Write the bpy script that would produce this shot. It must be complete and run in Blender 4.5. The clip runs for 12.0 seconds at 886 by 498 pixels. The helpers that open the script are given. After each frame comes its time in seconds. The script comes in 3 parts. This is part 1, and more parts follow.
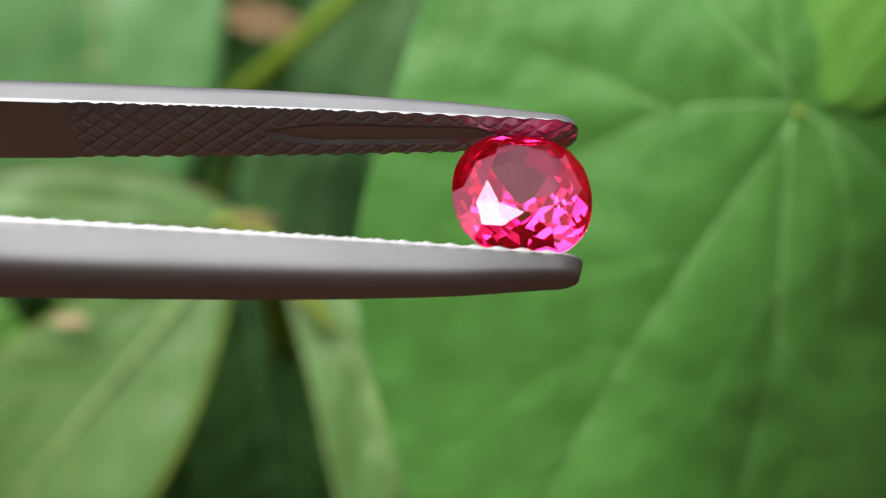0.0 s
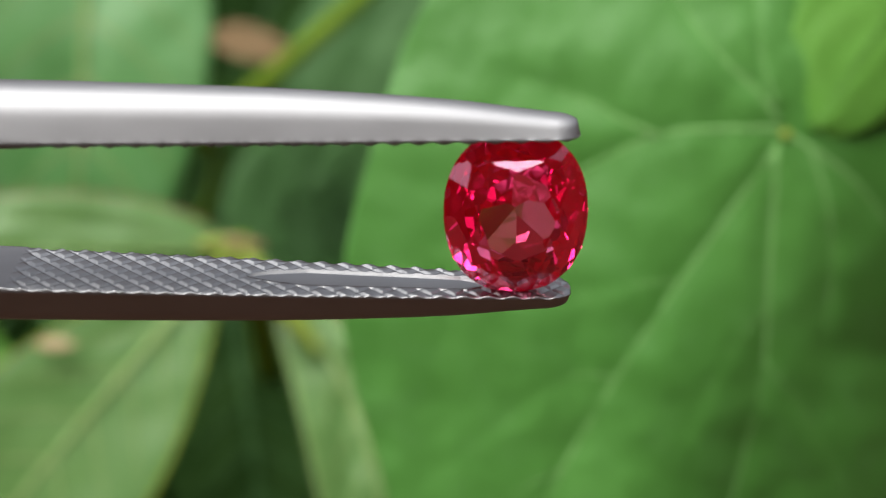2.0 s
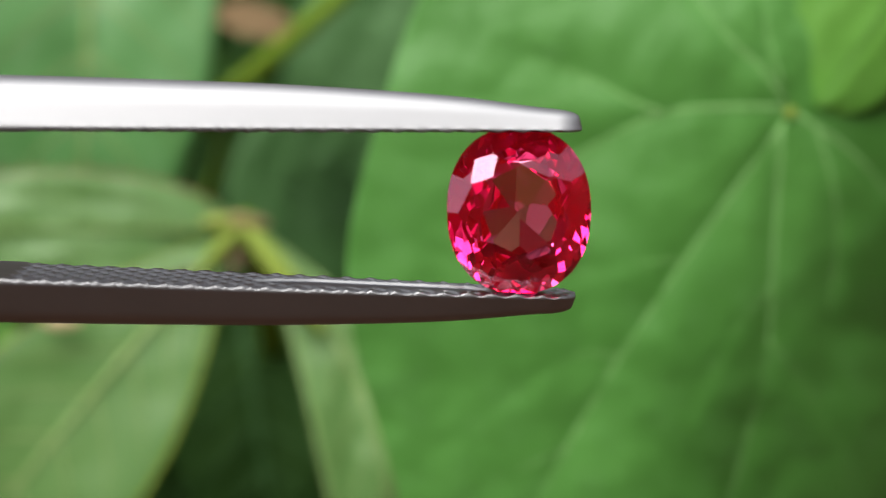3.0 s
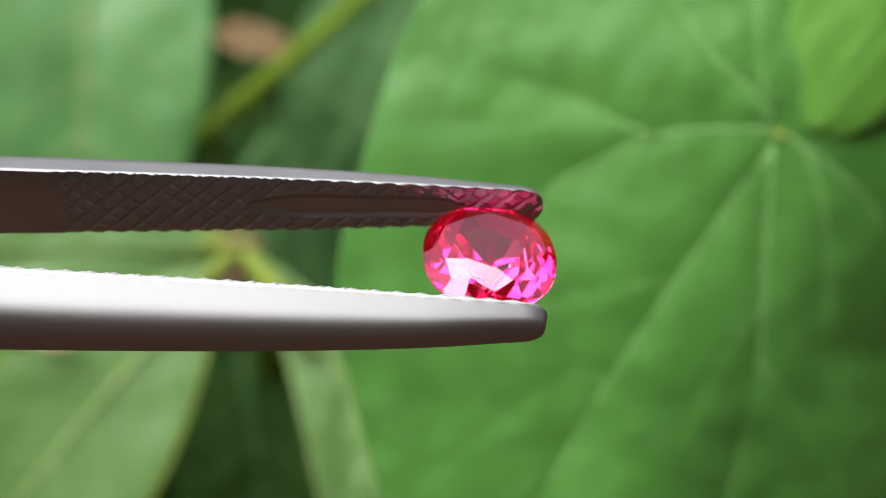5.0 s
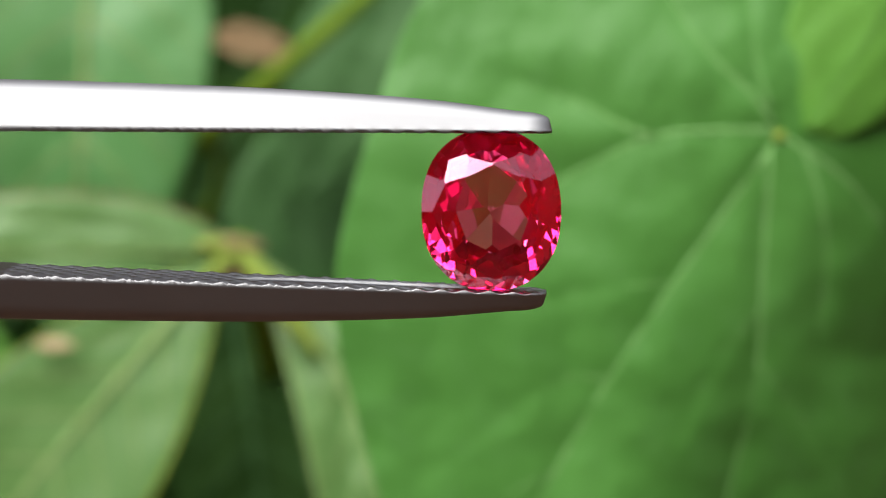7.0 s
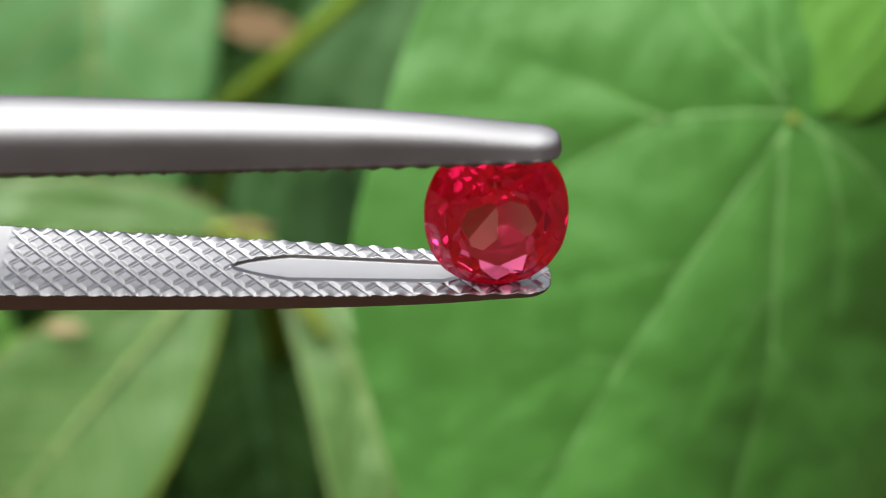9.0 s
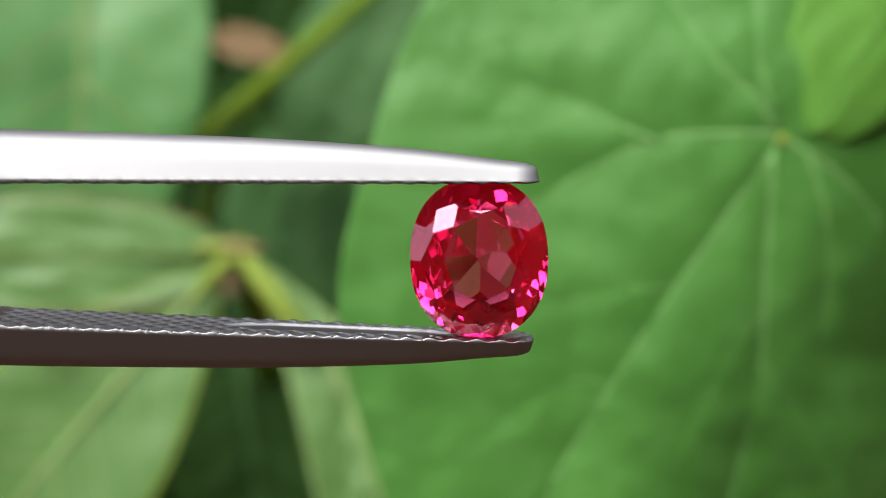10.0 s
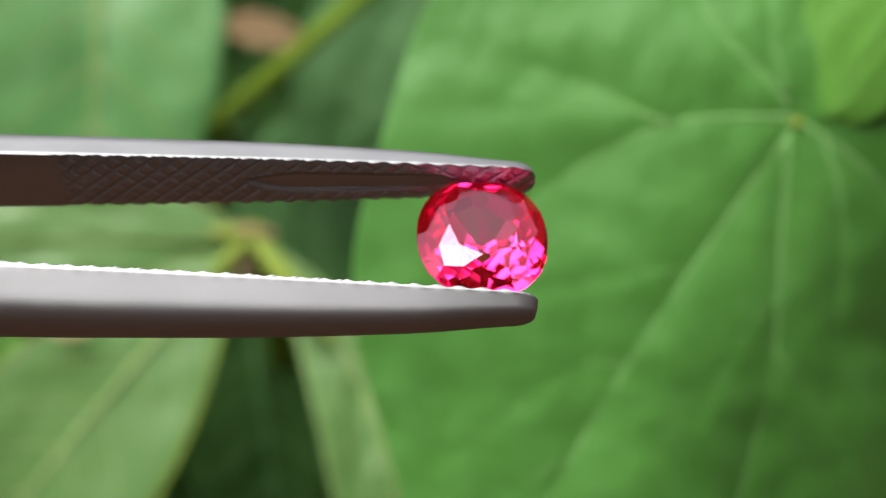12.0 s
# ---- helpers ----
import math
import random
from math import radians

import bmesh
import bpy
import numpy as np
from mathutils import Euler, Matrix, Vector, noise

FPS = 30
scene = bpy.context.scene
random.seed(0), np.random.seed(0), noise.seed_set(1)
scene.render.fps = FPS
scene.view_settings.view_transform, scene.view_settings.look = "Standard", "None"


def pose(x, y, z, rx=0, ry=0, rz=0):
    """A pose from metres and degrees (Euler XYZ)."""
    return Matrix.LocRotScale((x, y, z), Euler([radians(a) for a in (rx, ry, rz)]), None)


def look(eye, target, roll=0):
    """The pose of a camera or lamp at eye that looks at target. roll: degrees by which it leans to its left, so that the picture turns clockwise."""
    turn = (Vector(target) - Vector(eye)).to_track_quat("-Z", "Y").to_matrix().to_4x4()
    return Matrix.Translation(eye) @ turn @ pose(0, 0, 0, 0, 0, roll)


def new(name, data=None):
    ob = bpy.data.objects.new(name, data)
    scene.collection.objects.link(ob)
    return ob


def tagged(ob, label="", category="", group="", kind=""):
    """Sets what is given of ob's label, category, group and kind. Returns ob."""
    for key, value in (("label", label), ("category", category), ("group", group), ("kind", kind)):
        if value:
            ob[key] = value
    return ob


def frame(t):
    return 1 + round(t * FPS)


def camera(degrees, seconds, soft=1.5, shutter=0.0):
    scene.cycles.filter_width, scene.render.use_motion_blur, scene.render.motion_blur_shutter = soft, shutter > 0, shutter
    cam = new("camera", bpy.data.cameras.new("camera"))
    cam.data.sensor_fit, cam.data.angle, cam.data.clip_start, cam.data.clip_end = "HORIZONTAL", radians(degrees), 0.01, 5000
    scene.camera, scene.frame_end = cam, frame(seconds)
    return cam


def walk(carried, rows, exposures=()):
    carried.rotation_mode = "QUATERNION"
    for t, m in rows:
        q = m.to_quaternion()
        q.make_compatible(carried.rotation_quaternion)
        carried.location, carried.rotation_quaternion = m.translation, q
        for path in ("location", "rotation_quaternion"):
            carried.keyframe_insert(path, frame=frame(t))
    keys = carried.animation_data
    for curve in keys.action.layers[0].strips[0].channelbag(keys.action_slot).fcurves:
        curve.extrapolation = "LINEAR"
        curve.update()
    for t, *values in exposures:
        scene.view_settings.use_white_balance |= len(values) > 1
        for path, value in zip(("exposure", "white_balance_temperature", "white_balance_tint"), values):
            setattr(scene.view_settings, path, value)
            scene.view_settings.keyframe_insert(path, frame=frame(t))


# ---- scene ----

# ---- the camera and its path ----
# A level "stage" is tipped by the camera's downward look: x right, y ahead, z up as the camera sees it at the start.
MM = 0.001
LOOK_DOWN = 24.0
STAGE = pose(0, 0, 0.42, -LOOK_DOWN, 0, 0)
cam = camera(30.0, 12.0, soft=1.0)
cam.data.dof.use_dof = True
cam.data.dof.focus_distance = 0.0742
cam.data.dof.aperture_fstop = 38.0

CAMERA_ROWS = [  # seconds, x, y, z (mm), yaw, pitch (degrees)
    (0, 0.00, 0.00, 0.00, 0.000, 0.000),
    (0.5, 0.08, 0.00, 0.16, 0.055, 0.045),
    (1, 0.10, 0.00, 0.24, -0.270, 0.292),
    (1.5, -0.01, 0.00, 0.21, -0.577, 0.515),
    (2, -0.05, 0.00, 0.14, -0.481, 0.726),
    (2.5, -0.17, 0.00, 0.24, -0.594, 0.403),
    (3, -0.04, 0.00, 0.36, -0.321, -0.113),
    (3.5, 0.16, 0.00, 0.50, 0.011, -0.208),
    (5.5, 1.76, 0.00, 0.84, 0.085, 0.592),
    (6, 1.70, 0.00, 0.71, 0.319, 0.188),
    (6.5, 1.72, 0.00, 0.56, 0.438, 0.085),
    (7, 1.62, 0.00, 0.48, 0.027, 0.636),
    (8.8, 0.45, 0.00, 0.25, -0.229, 0.310),
    (9, 0.39, 0.00, 0.25, -0.034, 0.158),
    (9.5, 0.45, 0.00, 0.44, -0.057, 0.480),
    (10, 0.50, 0.00, 0.57, -0.350, 0.708),
    (10.5, 0.56, 0.00, 0.53, -0.381, 0.862),
    (11, 0.47, 0.00, 0.44, -0.270, 0.805),
    (11.5, 0.40, 0.00, 0.39, -0.122, 0.270),
    (12, 0.49, 0.00, 0.24, 0.124, 0.280),
]
HELD_ROWS = [  # seconds, x, y, z (mm), tilt, roll (degrees)
    (0, 3.50, 73.44, 2.28, 32.3, 0.90),
    (0.5, 3.39, 73.45, 1.95, 20.8, 1.20),
    (1, 3.37, 72.54, 2.06, 8.5, 1.35),
    (1.5, 3.70, 72.51, 2.47, -5.8, 1.40),
    (2, 3.67, 71.08, 2.74, -23.1, 1.40),
    (2.5, 3.96, 71.37, 2.24, -21.6, 1.40),
    (3, 3.62, 71.12, 1.91, -8.2, 1.40),
    (3.5, 3.22, 73.45, 0.96, 7.6, 1.40),
    (3.7, 3.07, 74.04, 0.53, 12.0, 1.29),
    (4.6, 3.39, 76.87, 0.5, 41.0, 0.80),
    (5.3, 3.82, 77.20, 1.48, 42.3, 0.70),
    (5.5, 3.87, 77.52, 1.85, 39.8, 0.75),
    (6, 3.72, 76.55, 2.24, 27.0, 1.05),
    (6.5, 3.63, 74.98, 2.76, 14.0, 1.35),
    (7, 3.73, 73.42, 3.05, -6.0, 1.40),
    (7.2, 3.56, 73.42, 2.79, -11.8, 1.40),
    (8.1, 3.21, 71.67, 3.73, -50.7, 1.40),
    (8.8, 3.11, 70.84, 3.39, -47.0, 1.40),
    (9, 2.73, 71.13, 2.06, -40.5, 1.40),
    (9.5, 2.68, 72.84, 1.66, -20.5, 1.40),
    (10, 2.58, 74.33, 1.12, -8.4, 1.40),
    (10.5, 2.40, 75.89, 0.98, 2.7, 1.20),
    (11, 2.50, 77.51, 1.16, 13.0, 0.95),
    (11.5, 2.53, 77.19, 0.84, 23.0, 0.70),
    (12, 2.18, 78.53, 1.04, 33.4, 0.45),
]


walk(cam, [(t, STAGE @ pose(x * MM, y * MM, z * MM, 90 + p, 0, w)) for t, x, y, z, w, p in CAMERA_ROWS],
     exposures=((0.0, 2.1), (3.5, 2.11), (5.5, 2.21), (12.0, 2.21)))

# ---- light: a bright hazy sky, the sun behind thin cloud above and behind the camera ----
SUN_DIR = (STAGE.to_3x3() @ Vector((-0.31, -0.595, 0.742))).normalized()
sun_data = bpy.data.lights.new("sun", "SUN")
sun_data.energy = 1.8
sun_data.angle = radians(65)
sun_data.color = (1.0, 0.97, 0.93)
sun = new("sun", sun_data)
sun.matrix_world = look((0, 0, 3), Vector((0, 0, 3)) - SUN_DIR)

sky_world = bpy.data.worlds.new("sky")
scene.world = sky_world
sky_world.use_nodes = True
wn = sky_world.node_tree
sky_tex = wn.nodes.new("ShaderNodeTexSky")
sky_tex.sky_type = "NISHITA"
sky_tex.sun_disc = False
sky_tex.sun_elevation = math.asin(SUN_DIR.z)
sky_tex.sun_rotation = math.atan2(SUN_DIR.x, SUN_DIR.y)
sky_tex.air_density = 1.0
sky_tex.dust_density = 4.0
haze = wn.nodes.new("ShaderNodeHueSaturation")  # thin white cloud takes the blue out of the sky
haze.inputs["Saturation"].default_value = 0.25
wn.links.new(sky_tex.outputs["Color"], haze.inputs["Color"])
wn.links.new(haze.outputs["Color"], wn.nodes["Background"].inputs["Color"])
wn.nodes["Background"].inputs["Strength"].default_value = 0.085


# ---- materials ----
def material(name):
    m = bpy.data.materials.new(name)
    m.use_nodes = True
    nt = m.node_tree
    return m, nt, nt.nodes["Principled BSDF"]


def node(nt, kind, **values):
    n = nt.nodes.new(kind)
    for key, value in values.items():
        n.inputs[key.replace("_", " ")].default_value = value
    return n


def noise_at(nt, scale, detail=4.0, rough=0.55, stretch=None):
    co = nt.nodes.new("ShaderNodeTexCoord")
    n = node(nt, "ShaderNodeTexNoise", Scale=scale, Detail=detail, Roughness=rough)
    if stretch:
        mp = nt.nodes.new("ShaderNodeMapping")
        mp.inputs["Scale"].default_value = stretch
        nt.links.new(co.outputs["Object"], mp.inputs["Vector"])
        nt.links.new(mp.outputs["Vector"], n.inputs["Vector"])
    else:
        nt.links.new(co.outputs["Object"], n.inputs["Vector"])
    return n


def ramp(nt, source, stops):
    r = nt.nodes.new("ShaderNodeValToRGB")
    el = r.color_ramp.elements
    while len(el) < len(stops):
        el.new(0.5)
    for e, (at, col) in zip(el, stops):
        e.position, e.color = at, (*col, 1)
    nt.links.new(source, r.inputs["Fac"])
    return r


def bump(nt, bsdf, height, strength, distance):
    b = node(nt, "ShaderNodeBump", Strength=strength, Distance=distance)
    nt.links.new(height, b.inputs["Height"])
    nt.links.new(b.outputs["Normal"], bsdf.inputs["Normal"])
    return b


def mixed(nt, a, b, fac, blend="MIX"):
    m = nt.nodes.new("ShaderNodeMix")
    m.data_type, m.blend_type = "RGBA", blend
    for sock, v in ((m.inputs[0], fac), (m.inputs[6], a), (m.inputs[7], b)):
        if hasattr(v, "links"):
            nt.links.new(v, sock)
        else:
            sock.default_value = v if isinstance(v, float) else (*v, 1)
    return m.outputs[2]


def leaf_material(name, dark, light, pale, rough=0.5, sheen=0.2):
    """Leaf tissue: broad patches of tone, a fine cell network, a waxy coat and a little light let through."""
    m, nt, b = material(name)
    broad = noise_at(nt, 60.0, 3.0)
    col = ramp(nt, broad.outputs["Fac"], ((0.3, dark), (0.7, light))).outputs["Color"]
    mid = noise_at(nt, 320.0, 5.0, 0.65)
    fac = ramp(nt, mid.outputs["Fac"], ((0.5, (0, 0, 0)), (0.78, (0.4, 0.4, 0.4))))
    col = mixed(nt, col, pale, fac.outputs["Color"])
    nt.links.new(col, b.inputs["Base Color"])
    co = nt.nodes.new("ShaderNodeTexCoord")
    cells = node(nt, "ShaderNodeTexVoronoi", Scale=900.0)
    cells.feature = "DISTANCE_TO_EDGE"
    nt.links.new(co.outputs["Object"], cells.inputs["Vector"])
    bump(nt, b, cells.outputs["Distance"], 0.25, 0.0003)
    b.inputs["Roughness"].default_value = rough
    b.inputs["Specular IOR Level"].default_value = sheen
    tr = node(nt, "ShaderNodeBsdfTranslucent")
    nt.links.new(col, tr.inputs["Color"])
    mix = nt.nodes.new("ShaderNodeMixShader")
    mix.inputs["Fac"].default_value = 0.18
    out = nt.nodes["Material Output"]
    nt.links.new(b.outputs["BSDF"], mix.inputs[1])
    nt.links.new(tr.outputs["BSDF"], mix.inputs[2])
    nt.links.new(mix.outputs["Shader"], out.inputs["Surface"])
    return m


def plain_organic(name, a, bcol, scale=300.0, rough=0.6):
    m, nt, b = material(name)
    n = noise_at(nt, scale, 5.0, 0.6)
    c = ramp(nt, n.outputs["Fac"], ((0.3, a), (0.7, bcol)))
    nt.links.new(c.outputs["Color"], b.inputs["Base Color"])
    bump(nt, b, n.outputs["Fac"], 0.3, 0.0004)
    b.inputs["Roughness"].default_value = rough
    b.inputs["Specular IOR Level"].default_value = 0.1
    return m


LEAF_BROAD = leaf_material("broad leaf", (0.041, 0.136, 0.02), (0.055, 0.168, 0.0285), (0.074, 0.19, 0.05), 0.48, 0.25)
LEAF_YOUNG = leaf_material("young leaf", (0.066, 0.185, 0.022), (0.084, 0.215, 0.03), (0.1, 0.23, 0.045))
LEAF_PALE = leaf_material("pale leaflet", (0.058, 0.132, 0.03), (0.078, 0.158, 0.041), (0.105, 0.178, 0.062), 0.42, 0.33)
LEAF_TALL = leaf_material("tall leaf", (0.054, 0.158, 0.04), (0.078, 0.195, 0.06), (0.15, 0.255, 0.125), 0.38, 0.45)
# near-black green: the deep shade of the gaps is put into this colour
LEAF_SHADE = leaf_material("leaf darkened as shade", (0.0095, 0.029, 0.0044), (0.017, 0.044, 0.0075), (0.022, 0.054, 0.011), 0.7, 0.06)
# half-dark green: partial shade behind the front plants is put into this colour
LEAF_HALF_SHADE = leaf_material("half shaded leaf", (0.024, 0.067, 0.016), (0.032, 0.085, 0.022), (0.041, 0.093, 0.029), 0.6, 0.14)
VEIN_PALE = plain_organic("pale vein", (0.12, 0.19, 0.06), (0.15, 0.22, 0.08))
VEIN_GREEN = plain_organic("green vein", (0.095, 0.21, 0.06), (0.12, 0.24, 0.08))
STALK_GREEN = plain_organic("yellow green stalk", (0.1, 0.145, 0.018), (0.14, 0.185, 0.03))
STALK_OLIVE = plain_organic("olive stem", (0.056, 0.1, 0.0015), (0.076, 0.125, 0.003))
KNOT_PINK = plain_organic("pinkish knot", (0.1, 0.07, 0.034), (0.145, 0.108, 0.048))
DRY_BROWN = plain_organic("dry brown tissue", (0.082, 0.054, 0.026), (0.12, 0.082, 0.042), 200.0, 0.8)
DRY_TAN = plain_organic("dry tan spot", (0.24, 0.18, 0.095), (0.31, 0.245, 0.145), 500.0, 0.8)


def soil_material():
    m, nt, b = material("soil")
    n = noise_at(nt, 14.0, 8.0, 0.7)
    c = ramp(nt, n.outputs["Fac"], ((0.3, (0.032, 0.0125, 0.0055)), (0.7, (0.075, 0.03, 0.0125))))
    nt.links.new(c.outputs["Color"], b.inputs["Base Color"])
    bump(nt, b, n.outputs["Fac"], 0.8, 0.02)
    b.inputs["Roughness"].default_value = 0.95
    return m


def steel_material(name, colour, rough, haze):
    """Steel: fine brushing along the arm, faint smears, a share of matt haze."""
    m, nt, b = material(name)
    nt.nodes.remove(b)
    gloss = node(nt, "ShaderNodeBsdfAnisotropic")
    gloss.distribution = "BECKMANN"
    fine = noise_at(nt, 500.0, 6.0, 0.7, (0.06, 1.0, 1.0))
    smear = noise_at(nt, 130.0, 4.0, 0.6, (0.4, 1.0, 1.0))
    c = ramp(nt, smear.outputs["Fac"], ((0.3, (colour * 0.9, colour * 0.91, colour * 0.935)), (0.7, (colour * 1.1, colour * 1.11, colour * 1.14))))
    nt.links.new(c.outputs["Color"], gloss.inputs["Color"])
    r = ramp(nt, smear.outputs["Fac"], ((0.3, (rough * 0.92,) * 3), (0.75, (rough * 1.08,) * 3)))
    nt.links.new(r.outputs["Color"], gloss.inputs["Roughness"])
    bump(nt, gloss, fine.outputs["Fac"], 0.14, 0.00004)
    matt = node(nt, "ShaderNodeBsdfDiffuse")
    nt.links.new(c.outputs["Color"], matt.inputs["Color"])
    film = node(nt, "ShaderNodeMixShader", Fac=haze)
    nt.links.new(gloss.outputs["BSDF"], film.inputs[1])
    nt.links.new(matt.outputs["BSDF"], film.inputs[2])
    nt.links.new(film.outputs["Shader"], nt.nodes["Material Output"].inputs["Surface"])
    return m


def ruby_material():
    """Red corundum: clear tinted stone of high index, reddened at each pass, with a clean polish on it."""
    m, nt, b = material("red corundum")
    nt.nodes.remove(b)
    inside = node(nt, "ShaderNodeBsdfRefraction", Roughness=0.0, IOR=1.77)
    inside.inputs["Color"].default_value = (1.0, 0.43, 0.61, 1)
    mirror = node(nt, "ShaderNodeBsdfGlossy", Roughness=0.0)
    mirror.inputs["Color"].default_value = (0.98, 0.3, 0.6, 1)
    fresnel = node(nt, "ShaderNodeFresnel", IOR=1.77)
    body = nt.nodes.new("ShaderNodeMixShader")
    nt.links.new(fresnel.outputs["Fac"], body.inputs["Fac"])
    nt.links.new(inside.outputs["BSDF"], body.inputs[1])
    nt.links.new(mirror.outputs["BSDF"], body.inputs[2])
    silk = node(nt, "ShaderNodeBsdfTranslucent")  # fine inclusions that spread a little light
    silk.inputs["Color"].default_value = (0.95, 0.016, 0.028, 1)
    cloudy = nt.nodes.new("ShaderNodeMixShader")
    cloudy.inputs["Fac"].default_value = 0.1
    nt.links.new(body.outputs["Shader"], cloudy.inputs[1])
    nt.links.new(silk.outputs["BSDF"], cloudy.inputs[2])
    shine = node(nt, "ShaderNodeBsdfGlossy", Roughness=0.0)
    shine.inputs["Color"].default_value = (1, 1, 1, 1)
    polish = nt.nodes.new("ShaderNodeMixShader")
    polish.inputs["Fac"].default_value = 0.034
    nt.links.new(cloudy.outputs["Shader"], polish.inputs[1])
    nt.links.new(shine.outputs["BSDF"], polish.inputs[2])
    nt.links.new(polish.outputs["Shader"], nt.nodes["Material Output"].inputs["Surface"])
    return m


SOIL = soil_material()
STEEL = steel_material("satin steel", 0.212, 0.6, 0.17)
STEEL_CUT = steel_material("cut steel", 0.23, 0.5, 0.0)
RUBY = ruby_material()


# ---- mesh helpers ----
def mesh_object(name, verts, faces, mat, parent=None, label="", smooth=True):
    """One mesh object; its points are given in world metres, or in the parent's space for a keyed parent."""
    shift = Vector(parent["base"]) if parent is not None and "base" in parent else Vector((0, 0, 0))
    me = bpy.data.meshes.new(name)
    v = np.asarray(verts, dtype=float) - np.array(shift)
    me.from_pydata(v.tolist(), [], faces)
    me.materials.append(mat)
    me.polygons.foreach_set("use_smooth", [smooth] * len(me.polygons))
    me.update()
    ob = new(name, me)
    if parent is not None:
        ob.parent = parent
        if "base" in parent:
            ob["base"] = parent["base"]
    if label:
        tagged(ob, label)
    return ob


def part(name, data, mat, parent, label="", smooth=True):
    return mesh_object(name, data[0], data[1], mat, parent, label, smooth)


def thing(name, base, label, category):
    ob = new(name)
    ob.location = base
    ob["base"] = tuple(base)
    ob.empty_display_size = 0.01
    return tagged(ob, label, category)


def at(p):
    """World metres of a stage point in mm."""
    return STAGE @ (Vector(p) * MM)


def sheet(grid, back):
    """A closed thin body over a grid of points (rows, columns, 3); back: the offset of its other side, one for each point or for all."""
    rows, cols = grid.shape[:2]
    n = rows * cols
    verts = np.concatenate((grid.reshape(-1, 3), (grid + back).reshape(-1, 3)))
    i = np.arange(rows - 1)[:, None] * cols + np.arange(cols - 1)[None, :]
    q = np.stack((i, i + 1, i + cols + 1, i + cols), -1).reshape(-1, 4)
    faces = q.tolist() + (q[:, ::-1] + n).tolist()
    rim = [*range(cols), *range(2 * cols - 1, n, cols), *range(n - 2, n - cols - 1, -1), *range(n - 2 * cols, 0, -cols)]
    for a, b in zip(rim, rim[1:] + rim[:1]):
        faces.append([b, a, a + n, b + n])
    return verts, faces


def tube(points, radii, sides=10):
    """A closed tapering tube through points."""
    pts = [Vector(p) for p in points]
    verts, faces = [], []
    up = Vector((0.13, 0.31, 0.94))
    for i, p in enumerate(pts):
        d = (pts[min(i + 1, len(pts) - 1)] - pts[max(i - 1, 0)]).normalized()
        a = d.cross(up).normalized()
        b = d.cross(a)
        for k in range(sides):
            c = 2 * math.pi * k / sides
            verts.append(p + (a * math.cos(c) + b * math.sin(c)) * radii[i])
    for i in range(len(pts) - 1):
        for k in range(sides):
            o, e = i * sides + k, i * sides + (k + 1) % sides
            faces.append([o, e, e + sides, o + sides])
    faces.append(list(range(sides))[::-1])
    faces.append([len(verts) - sides + k for k in range(sides)])
    return [tuple(v) for v in verts], faces


def spline(points, steps=8):
    """Catmull-Rom points through the given ones."""
    p = [Vector(q) for q in points]
    p = [p[0] * 2 - p[1], *p, p[-1] * 2 - p[-2]]
    out = []
    for i in range(1, len(p) - 2):
        for k in range(steps):
            t = k / steps
            out.append(0.5 * ((2 * p[i]) + (p[i + 1] - p[i - 1]) * t + (2 * p[i - 1] - 5 * p[i] + 4 * p[i + 1] - p[i + 2]) * t * t
                              + (3 * p[i] - p[i - 1] - 3 * p[i + 1] + p[i + 2]) * t ** 3))
    return out + [p[-2]]


# ---- the ground ----
def ground():
    n, size = 90, 300.0
    k = np.linspace(-1, 1, n)
    k = np.sign(k) * np.abs(k) ** 4 * size
    verts, faces = [], []
    for y in k:
        for x in k:
            far = min(1.0, math.hypot(x, y))
            verts.append((x, y, 0.02 * noise.noise((x * 3, y * 3, 0)) * far + 0.006 * noise.noise((x * 19, y * 19, 3))))
    for j in range(n - 1):
        for i in range(n - 1):
            a = j * n + i
            faces.append([a, a + 1, a + n + 1, a + n])
    ob = mesh_object("ground", verts, faces, SOIL)
    tagged(ob, "dark brown bare soil below the plants", "ground", kind="structure")


ground()


# brown for the added walls, so that steel undersides reflect brown
def blocker_material():
    m, nt, b = material("sky blocker")
    n = noise_at(nt, 6.0, 8.0, 0.7)
    c = ramp(nt, n.outputs["Fac"], ((0.3, (0.075, 0.029, 0.014)), (0.7, (0.135, 0.057, 0.03))))
    nt.links.new(c.outputs["Color"], b.inputs["Base Color"])
    bump(nt, b, n.outputs["Fac"], 0.6, 0.03)
    b.inputs["Roughness"].default_value = 0.95
    return m


BLOCKER_BROWN = blocker_material()


def sky_blocker(name, x0, y0, x1, y1, top):
    """A plain thick wall added out of view to block low sky."""
    d = Vector((x1 - x0, y1 - y0, 0)).normalized()
    off = Vector((-d.y, d.x, 0)) * 0.2
    verts, faces, n = [], [], 24
    for i in range(n + 1):
        p = Vector((x0, y0, 0)).lerp(Vector((x1, y1, 0)), i / n)
        h = top + 0.06 * noise.noise((i * 0.7, x0, 1))
        for q, z in ((p, -0.1), (p, h), (p + off, h), (p + off, -0.1)):
            verts.append((q.x, q.y, z))
    for i in range(n):
        for k in range(4):
            a, b = i * 4 + k, i * 4 + (k + 1) % 4
            faces.append([a, b, b + 4, a + 4])
    faces += [[3, 2, 1, 0], [n * 4, n * 4 + 1, n * 4 + 2, n * 4 + 3]]
    tagged(mesh_object(name, verts, faces, BLOCKER_BROWN, smooth=False), "plain brown wall added out of view to block low sky", "wall", kind="structure")


